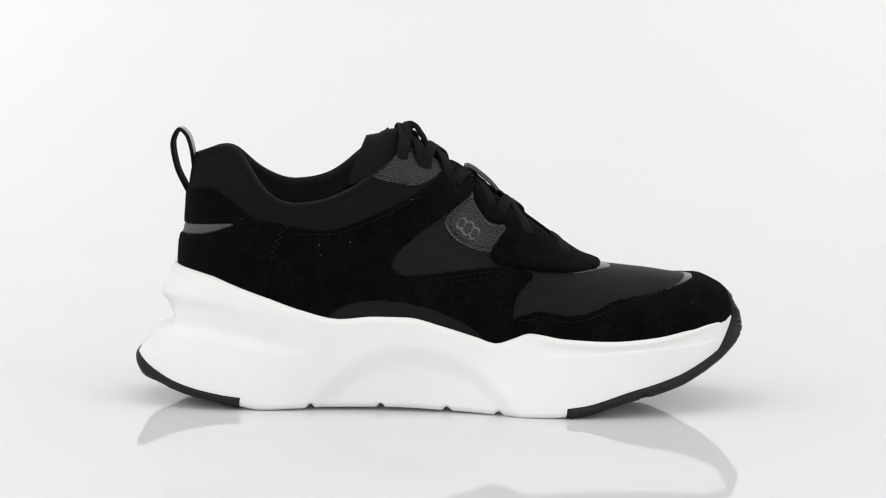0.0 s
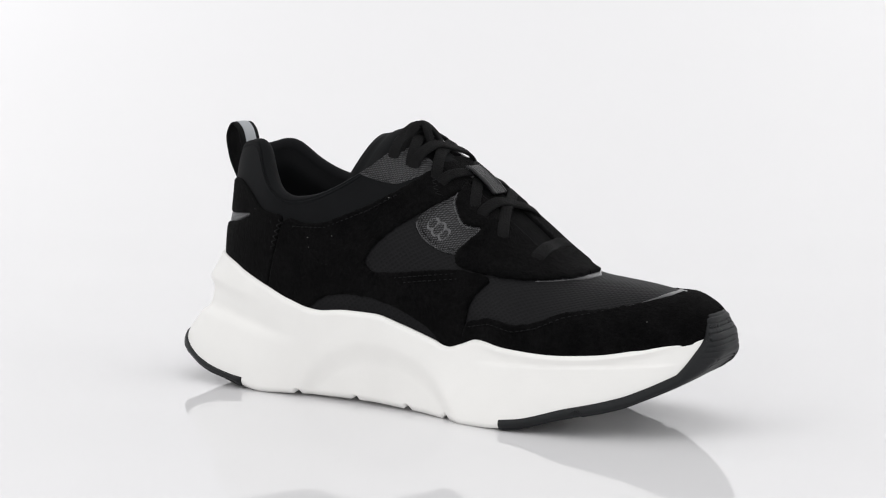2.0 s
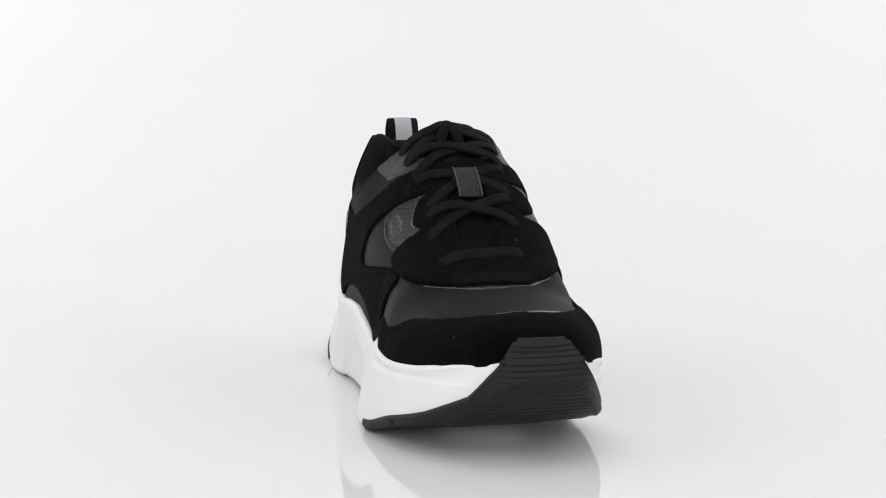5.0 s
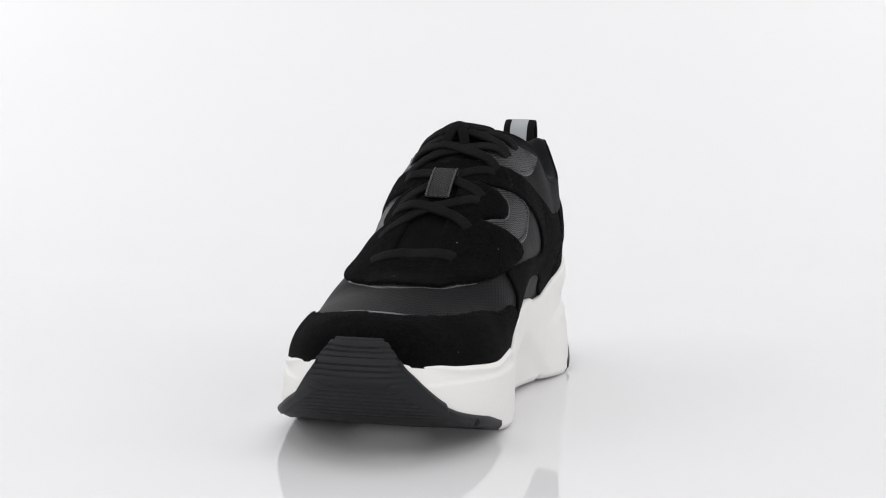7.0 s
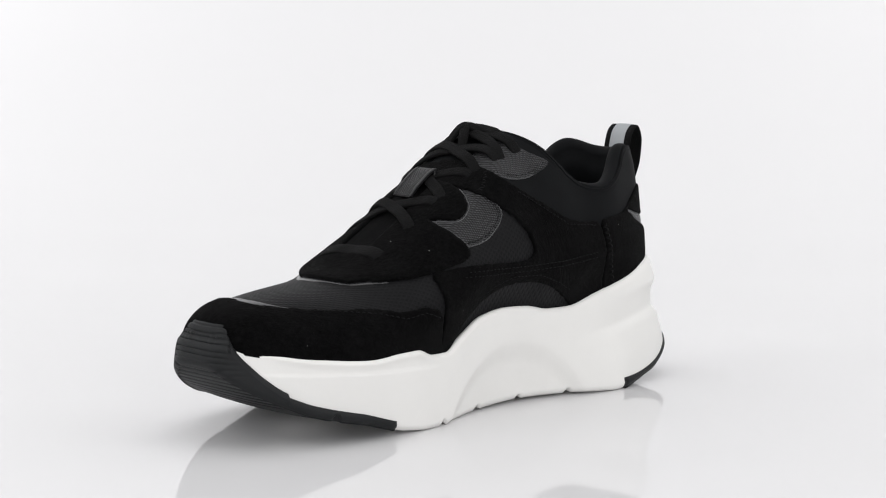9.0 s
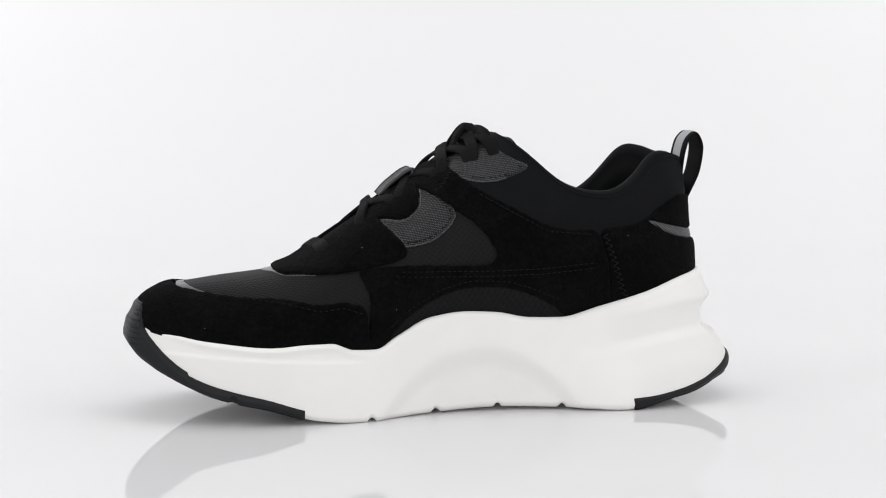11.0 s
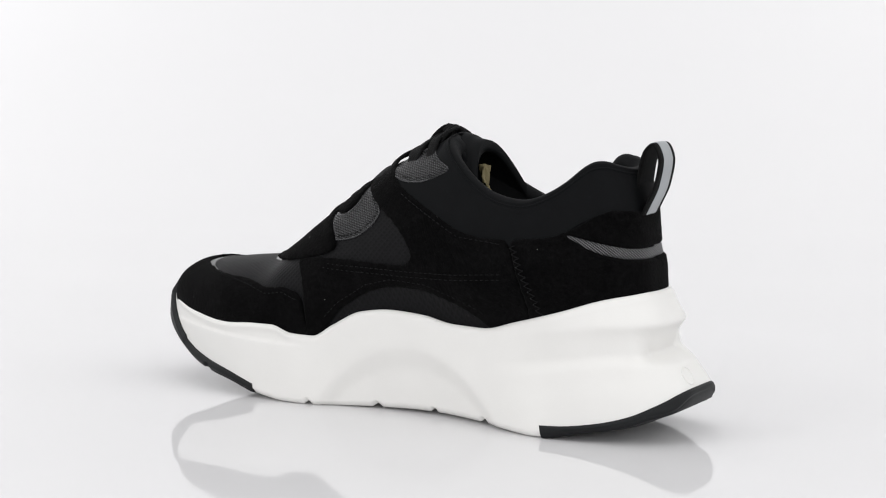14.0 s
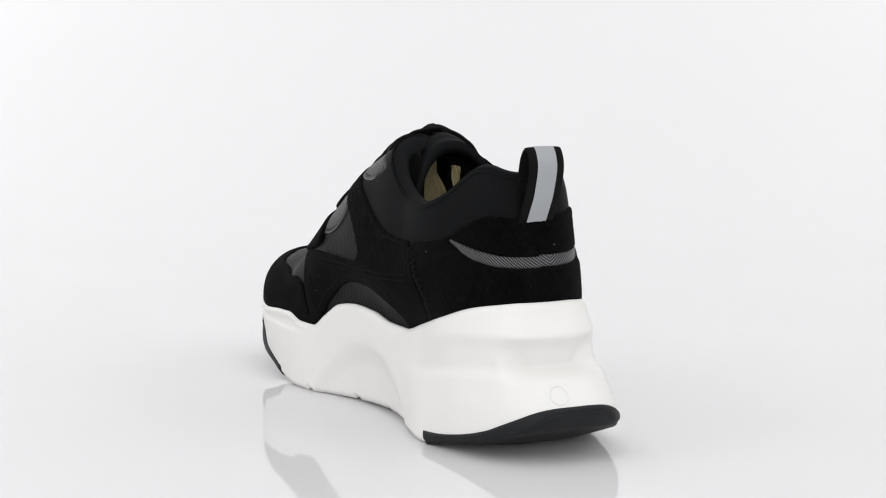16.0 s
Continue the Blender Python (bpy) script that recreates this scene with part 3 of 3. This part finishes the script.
F_TOE, F_SADDLE, F_EYE, F_BADGE, F_MESH, F_COUNTER = [np.where(ON_L, inside(rounded(l), X, Z), inside(rounded(m), X, Z)) for l, m in list(zip(*sides))[1:]]
across = Y - TOP_C(X)
fray = 0.16 * np.sin(X * 2.1 + 3 * np.sin(Z * 1.3)) * np.sin(Z * 2.7 + 2 * np.sin(X * 0.9)) + 0.12 * np.sin(X * 0.7 + Z * 0.9)
F_BADGE, F_MESH = np.minimum(F_BADGE, np.abs(across) - 13), np.minimum(F_MESH, np.abs(across) - 13.5)
F_TOE, F_SADDLE, F_EYE, F_COUNTER = F_TOE + fray, F_SADDLE + fray, F_EYE + fray, F_COUNTER + fray
nap = 0.08 * np.random.default_rng(5).standard_normal(len(X)) * step(np.repeat(np.arange(NQ), NU), 6, 14)
overlay("collar", region(COLLAR), 0.5, NEOPRENE, shoe, "smooth black neoprene collar")
for on in (ON_L, ON_R):
    def one(f):
        return np.where(on, f, -9.0)
    pane = overlay("badge_panel", one(F_BADGE), 0.5, COARSE, shoe, "coarse grey-black mesh panel")
    overlay("binding", one(np.minimum(0.36 - np.abs(F_BADGE - 0.4), 30 - X)), 0.95, BINDING, pane, "glossy black binding")
    pane = overlay("collar_mesh", one(F_MESH), 0.9, COARSE, shoe, "coarse grey-black mesh panel")
    overlay("binding", one(np.minimum(0.36 - np.abs(F_MESH - 0.4), 2 - X)), 1.3, BINDING, pane, "glossy black binding")
    overlay("binding", one(np.minimum(np.minimum(0.42 - np.abs(F_EYE + 0.6), 40 - X), np.minimum(np.abs(across) - 14, Z - 81))), 0.9, BINDING, shoe, "glossy black binding")
    # rows of stitches inside the bindings
    round_badge = 13 * np.arctan2(Z - 92, X - 18)
    round_mesh = 13 * np.arctan2(Z - 122, X + 8)
    sewn = np.minimum(0.34 - np.abs(F_BADGE - 2.0), np.minimum(0.75 * np.sin(round_badge * 3.6) + 0.35, 28 - X))
    overlay("stitching", one(sewn), 1.0, THREAD, shoe, "row of black thread stitches")
    sewn = np.minimum(0.34 - np.abs(F_MESH - 2.0), np.minimum(0.75 * np.sin(round_mesh * 3.6) + 0.35, 0 - X))
    overlay("stitching", one(sewn), 1.35, THREAD, shoe, "row of black thread stitches")
    overlay("side_panel", one(F_SADDLE), 1.5 + nap, SUEDE, shoe, "black suede side panel")
overlay("tongue_front", np.minimum(np.minimum(13.6 - np.abs(across), X + 18), 66 - X), 0.6, CLOTH, shoe, "black cloth front of the tongue")
overlay("heel_strip", strip, 1.2, DOTTED, shoe, "grey mesh strip round the heel")
low = np.where(ON_L, 81, 80) + 0.0 * X
puff = 1.6 + 0.5 * (1 - step(Z, low - 1.5, low + 1.0)) * step(-X, 84, 100)
overlay("heel_counter", np.minimum(F_COUNTER, -strip - 0.1), puff + nap, SUEDE, shoe, "black suede heel counter")
overlay("toe_cap", F_TOE, 1.6 + nap, SUEDE, shoe, "black suede toe cap")
EYE_FIELD = np.where(X > 60, F_EYE, np.minimum(F_EYE, np.abs(across) - 9.0))
overlay("eyestay", EYE_FIELD, 2.2 + nap, SUEDE, shoe, "black suede eyestay", 1.4)
overlay("vamp_trim", np.minimum(0.6 + 2.3 * step(X, 72, 80) * (1 - step(np.abs(across + 3), 2, 15)) + F_EYE - fray, X - 66), 0.35, TRIM, shoe, "grey film edging")
overlay("toe_trim", np.minimum(np.minimum(0.3 + 1.5 * (1 - step(np.abs(across), 5, 27)) + F_TOE - fray, X - 106), 132 - X), 0.35, TRIM, shoe, "grey film edging")
# plain printed mark on the badge: three small rings
tilt = radians(-38)
mark = np.full(len(X), -9.0)
for k in (-1, 0, 1):
    mx, mz = 14.8 + 4.0 * k * math.cos(tilt), 87.0 + 4.0 * k * math.sin(tilt)
    px, pz = (X - mx) * math.cos(tilt) + (Z - mz) * math.sin(tilt), -(X - mx) * math.sin(tilt) + (Z - mz) * math.cos(tilt)
    mark = np.maximum(mark, 0.46 - np.abs(np.hypot(px, pz * 0.72) - (2.35 if k == 0 else 1.95)))
overlay("mark", np.where(ON_L, mark, -9.0), 0.75, PRINT, shoe, "grey printed mark")

# -- padded rim and lining of the opening --
open_a = ua[qt < 0.985]
order = np.argsort(open_a)
open_a = open_a[order]
edge = upper_at(open_a, q_top(open_a))
below = upper_at(open_a, q_top(open_a) * 0.97)
tang = np.gradient(edge, axis=0)
up = edge - below
up /= np.linalg.norm(up, axis=1, keepdims=True)
inw = np.cross(tang, up)
inw /= np.linalg.norm(inw, axis=1, keepdims=True)
ctr = np.stack([np.clip(edge[:, 0], -95, -50), TOP_C(edge[:, 0]), edge[:, 2]], -1)
inw *= np.where(((ctr - edge) * inw).sum(1) < 0, -1, 1)[:, None]
rows = []
R = 4.8
for b in np.linspace(-0.3, math.pi, 14):
    rows.append(edge + inw * (R - R * math.cos(max(b, 0))) + up * (R * math.sin(b) - R * 0.55) - inw * 0.5)
last = rows[-1]
for d in (4, 9, 16, 26, 40, 60):
    drop = last - np.array([0, 0, d]) + inw * 2.5 * math.sin(min(d / 16, 1) * math.pi)
    drop[:, 2] = np.maximum(drop[:, 2], 52)
    rows.append(drop)
lin = np.array(rows)
part("padded_rim", lin.reshape(-1, 3), grid_faces(len(lin), lin.shape[1]), NEOPRENE, shoe, "padded black rim and lining of the opening")
foot = np.stack([np.linspace(-118, 40, 40)[:, None] + 0 * np.linspace(-1, 1, 9)[None], TOP_C(np.linspace(-118, 40, 40))[:, None] + np.linspace(-1, 1, 9)[None] * (TOP_W(np.linspace(-118, 40, 40)) * np.sin(np.arccos((np.linspace(-118, 40, 40) - 9.5) / 136.5)) ** 0.67 - 9)[:, None], 58 + 0 * np.linspace(-118, 40, 40)[:, None] + 4 * np.linspace(-1, 1, 9)[None] ** 2], -1)
part("insole", foot.reshape(-1, 3), grid_faces(40, 9), LINING, shoe)

pipe = upper_at(open_a, q_top(open_a) * 0.965)
hop = upper_at(open_a, q_top(open_a) * 0.985)
pn = np.cross(np.gradient(pipe, axis=0), hop - pipe)
pn *= np.where((pn * inw).sum(1) > 0, -1, 1)[:, None]
pn /= np.linalg.norm(pn, axis=1, keepdims=True)
v, f = ribbon(pipe + pn * 0.45, pn, 0.9, 0.7)
part("piping", v, f, NEOPRENE, shoe, "thin black piping round the collar")

# -- tongue --
TONGUE_Z = spl((-31, 128), (-26, 131.8), (-20, 133), (-14, 129.5), (-3, 123.5), (8, 116.5), (30, 101))
tl, tw = np.linspace(-28, 28, 44), np.linspace(-1, 1, 31)
tx = np.repeat(tl[:, None], 31, 1) - 9 * np.abs(tw)[None] ** 2.2 * step(-tl, -5, 25)[:, None]
half = 23 - 3 * step(tl, -15, 10)
ty = TOP_C(tl)[:, None] + half[:, None] * tw[None]
tz = TONGUE_Z(tl)[:, None] - (23 - 9 * step(tl, -30, 0))[:, None] * np.abs(tw)[None] ** 2.2
outer = np.stack([tx, ty, tz], -1)
tin = outer - np.array([6.0, 0, 6.5]) * np.ones_like(outer)
lip = (outer[0] + tin[0]) / 2 + np.array([-3.2, 0, 2.2])
ring = np.concatenate([tin[::-1], ((tin[0] * 0.8 + lip * 0.6) / 1.4)[None], lip[None], ((outer[0] * 0.8 + lip * 0.6) / 1.4)[None], outer])
part("tongue", ring.reshape(-1, 3), grid_faces(len(ring), 31), NEOPRENE, shoe, "padded black tongue")


def smooth_path(pts, n=28):
    pts = np.array(pts, float)
    u = np.concatenate([[0], np.cumsum(np.linalg.norm(np.diff(pts, axis=0), axis=1))])
    c = [spl(*zip(u, pts[:, k])) for k in range(3)]
    s = np.linspace(0, u[-1], n)
    return np.stack([k(s) for k in c], -1)


def on_crown(x, y, lift):
    return np.array([x, TOP_C(x) + y, crown_z(np.array(x, float), np.array(TOP_C(x) + y)) + lift])


def lace(p0, p1, high, n=34, width=5.6, dip=2.8):
    """A lace from hole to hole over the crown, dipping into both."""
    u = np.linspace(0, 1, n)
    xs, ys = p0[0] + (p1[0] - p0[0]) * u, p0[1] + (p1[1] - p0[1]) * u
    wave = np.sin(u * math.pi)
    lift = -dip + (2.9 + dip) * np.minimum(1, wave * 3.2) + high * wave
    z = np.array([float(crown_z(np.array(x), np.array(TOP_C(x) + y))) for x, y in zip(xs, ys)])
    pts = np.stack([xs, TOP_C(xs) + ys, z + lift], -1)
    for _ in range(3):
        pts[1:-1] = (pts[:-2] + 2 * pts[1:-1] + pts[2:]) / 4
    # slack in the cord
    pts[:, 0] += 0.55 * wave * np.sin(u * 9 + p0[0])
    pts[:, 2] += 0.3 * wave * np.sin(u * 13 + p1[0])
    e = 1.5
    gx = np.array([float(crown_z(np.array(x + e), np.array(TOP_C(x) + y)) - crown_z(np.array(x - e), np.array(TOP_C(x) + y))) for x, y in zip(xs, ys)]) / (2 * e)
    gy = np.array([float(crown_z(np.array(x), np.array(TOP_C(x) + y + e)) - crown_z(np.array(x), np.array(TOP_C(x) + y - e))) for x, y in zip(xs, ys)]) / (2 * e)
    return ribbon(pts, np.stack([-gx, -gy, np.ones(n)], -1), width, 1.8)


HOLES_L = ((62, -23.5), (46, -26), (30, -24), (8, -25), (-6, -25), (-17, -25))
HOLES_R = ((60.5, 24.5), (45, 24), (27, 25.5), (6, 26.5), (-8.5, 28), (-20, 30))
runs = [(HOLES_L[0], HOLES_R[0], -0.6)]
for k in range(1, 5):
    runs.append((HOLES_L[k], HOLES_R[k + 1], -0.9 if k == 2 else 0.3))
    runs.append((HOLES_R[k], HOLES_L[k + 1], 0.2 if k == 2 else 1.7))
runs.append(((-15, -20), (-18, 19), 2.2))
for k, (p0, p1, high) in enumerate(runs):
    v, f = lace(p0, p1, high, width=6.6 if k == 0 else 5.6)
    part("lace", v, f, LACE, shoe, "flat black cotton lace")
# the knot and the short loops of the bow
for pts in ([(-19, 3, 127), (-17, 5, 132), (-12, 8, 135), (-7, 12, 130.5), (-3, 14, 122)], [(-19, 17, 126), (-16, 14, 132), (-11, 9, 135), (-7, 5, 130), (-3, 3, 122)], [(-13, -6, 123), (-14, 0, 131), (-14, 8, 134.5), (-15, 17, 131), (-15, 24, 122)]):
    path = smooth_path(pts, 26)
    v, f = ribbon(path, np.stack([path[:, 0] + 40, path[:, 1] - 10, path[:, 2] - 100], -1), 5.0, 2.2)
    part("knot", v, f, LACE, shoe, "knot of the tied black lace")

# -- pull tab at the heel --
path = smooth_path([(-117.5, 16.4, 90), (-120.4, 16.4, 97.5), (-123.4, 16.4, 103.5), (-128.0, 16.2, 114), (-129.6, 15.8, 124.5), (-126, 15.8, 131.8), (-122, 15.5, 128), (-119.6, 15.5, 118), (-118.6, 15.5, 106)], 60)
tn = np.gradient(path, axis=0)
nr = np.stack([tn[:, 2], 0 * tn[:, 0], -tn[:, 0]], -1)
v, f = ribbon(path, nr, 17.2, 1.7)
pull = part("pull_tab", v, f, LACE, shoe, "black webbing pull loop")
nr = nr / np.linalg.norm(nr, axis=1, keepdims=True)
out = -nr if nr[10, 0] > 0 else nr
v, f = ribbon((path + out * 0.75)[1:52], nr[1:52], 9.6, 0.7)
part("stripe", v, f, GREYTAPE, pull, "light grey reflective stripe")

# -- leather keeper on the tongue --
pts = [on_crown(31, 1.2, 3.2), on_crown(27.5, 1.2, 4.6), on_crown(22, 1.2, 5.4), on_crown(18, 1.2, 5.5), on_crown(15.4, 1.2, 4.7), on_crown(15.2, 1.2, 2.6), on_crown(18.5, 1.2, 1.6)]
path = smooth_path(pts, 30)
tn = np.gradient(path, axis=0)
v, f = ribbon(path, np.stack([tn[:, 2], 0 * tn[:, 0], -tn[:, 0]], -1), 11.4, 1.9)
keeper = part("lace_keeper", v, f, KEEPER, shoe, "black leather lace keeper")
for sd in (-1, 1):
    v, f = ribbon(path + np.array([0, 5.4 * sd, 0.25]), np.stack([tn[:, 2], 0 * tn[:, 0], -tn[:, 0]], -1), 1.1, 1.9)
    part("edge_band", v, f, LEATHER, keeper, "glossy black leather edge")


def side_point(x, z, side, lift):
    """A point on the flank of the upper at the given length and height."""
    xs = x
    c = TOP_C(xs)
    w = TOP_W(xs) * abs(math.sin(math.acos(max(-1, min(1, (xs - 9.5) / 136.5))))) ** float(blunt(math.acos(max(-1, min(1, (xs - 9.5) / 136.5)))))
    z0, z1 = float(EDGE_L(xs) if side < 0 else EDGE_R(xs)) - 2.5, float(CROWN(xs))
    n = float(fullness(xs, side < 0))
    k = max(0.0, min(0.999, (z - z0) / (z1 - z0)))
    y = (1 - k ** n) ** (1 / n) * w
    dz = -(k ** (n - 1)) / max(1e-3, (1 - k ** n) ** ((n - 1) / n)) * w / (z1 - z0)
    nrm = np.array([0, side, -dz])
    nrm /= np.linalg.norm(nrm)
    y -= float(-TUCK_L(xs) if side < 0 else TUCK_R(xs)) * (1 - float(step(z, z0 + 2, z0 + 28)))
    return np.array([x, float(c) + side * y, z]) + nrm * lift, nrm


def stitching(line, side, lift, zigzag=0.0):
    """Short raised threads along a line of (length, height) pairs."""
    pts = np.array(line, float)
    u = np.concatenate([[0], np.cumsum(np.hypot(*np.diff(pts, axis=0).T))])
    at = np.arange(0.5, u[-1] - 2.0, 2.7 if not zigzag else 1.5)
    pieces = []
    for k, s0 in enumerate(at):
        ends = []
        for e, s1 in enumerate((s0, s0 + (1.9 if not zigzag else 1.5))):
            x, z = np.interp(s1, u, pts[:, 0]), np.interp(s1, u, pts[:, 1])
            if zigzag:
                x += zigzag * (1 if (k + e) % 2 else -1)
            ends.append(side_point(x, z, side, lift))
        (a, na), (b, nb) = ends
        mid, nm = (a + b) / 2, (na + nb) / 2
        pieces.append(ribbon([a - na * 0.5, a * 0.7 + b * 0.3 + nm * 0.15, mid + nm * 0.2, a * 0.3 + b * 0.7 + nm * 0.15, b - nb * 0.5], [na, nm, nm, nm, nb], 0.4, 0.4))
    v, f = joined(pieces)
    return part("stitching", v, f, THREAD, shoe, "row of black thread stitches")


stitching([(-69, 70), (-40, 66.5), (-18, 62.5), (-3, 63.5), (12, 65.5), (28, 67)], -1, 1.6)
stitching([(-69, 67.5), (-40, 64), (-18, 60), (-3, 61), (12, 63), (32, 65)], -1, 1.6)
stitching([(-46, 54.5), (-30, 57), (-14, 56), (2, 51.5), (18, 44), (26, 39)], -1, 1.6)
stitching([(38, 44), (50, 46.5), (63, 44), (74, 46), (86, 51), (101, 54), (111, 57)], -1, 1.7)
stitching([(-66, 84), (-46, 84.5), (-22, 94), (-6, 103)], -1, 1.6)
stitching([(-73, 87), (-78, 74), (-84, 56)], -1, 2.1, 1.5)
stitching([(4, 113), (9, 104), (12, 101)], -1, 1.7, 1.4)
stitching([(-65, 72), (-40, 70), (-15, 69.5), (13, 70), (30, 70)], 1, 1.6)
stitching([(-65, 69.5), (-40, 67.5), (-15, 67), (13, 67.5), (34, 68)], 1, 1.6)
stitching([(-50, 54), (-39, 59), (-24, 64), (-5, 65), (10, 61), (26, 51), (34, 43)], 1, 1.6)
stitching([(47, 51), (56, 54), (67, 52), (82, 55), (100, 57), (111, 58)], 1, 1.7)
stitching([(-64, 85.5), (-42, 87.5), (-23, 97.5), (-8, 105.5)], 1, 1.6)
stitching([(-70, 86), (-76, 71), (-83, 54)], 1, 2.1, 1.5)
stitching([(2, 114), (8, 107), (12, 104)], 1, 1.7, 1.4)

# -- crumpled packing paper inside --
for px0, py0, w0, h0, lean in ((-33, 5, 9, 30, 2), (-21, -6, 12, 25, -3), (-20, 12, 20, 33, 3)):
    g = []
    for i in range(14):
        row = []
        for j in range(12):
            a, b = j / 11 - 0.5, i / 13
            fold = 1.6 * math.sin(a * 17 + b * 4) + 1.2 * math.sin(b * 13 + a * 6)
            row.append((px0 + fold + b * 2, py0 + a * w0 * (1.1 - 0.7 * b) + lean * (b - 0.5), 88 + h0 * b * (1 - 0.25 * a * a)))
        g.append(row)
    g = np.array(g)
    both = np.concatenate([g, (g + np.array([0.5, 0, 0]))[::-1], g[:1]])
    part("packing_paper", both.reshape(-1, 3), grid_faces(len(both), 12), KHAKI, shoe, "crumpled khaki packing paper")

# -- round mark moulded into the heel --
wall = sole_at(np.linspace(math.pi - 0.75, math.pi + 0.75, 260)[None, :], np.linspace(0.05, 0.6, 120)[:, None]).reshape(-1, 3)
ring = []
for p in np.linspace(0, 2 * math.pi, 48):
    row = []
    for q in np.linspace(0, 2 * math.pi, 8, endpoint=False):
        rr = 4.2 + 0.45 * math.cos(q)
        y0, z0 = 16 + rr * math.cos(p), 29.0 + rr * 0.85 * math.sin(p)
        near = np.argsort((wall[:, 1] - y0) ** 2 + (wall[:, 2] - z0) ** 2)[:10]
        row.append((wall[near, 0].mean() - 0.38 * math.sin(q), y0, z0))
    ring.append(row)
ring = np.array(ring)
for _ in range(3):
    ring[..., 0] = (np.roll(ring[..., 0], 1, 0) + 2 * ring[..., 0] + np.roll(ring[..., 0], -1, 0)) / 4
part("moulded_ring", ring.reshape(-1, 3), grid_faces(48, 8, True), FOAM, shoe, "small ring moulded into the white foam")


def motions():
    # a steady turn of the table, about 15 degrees a second
    walk(shoe, [(float(t), pose(0, 0, 0, 0, 0, 2.31 - 15.226 * t - 0.0090 * (t - 8) ** 2)) for t in range(17)])


motions()
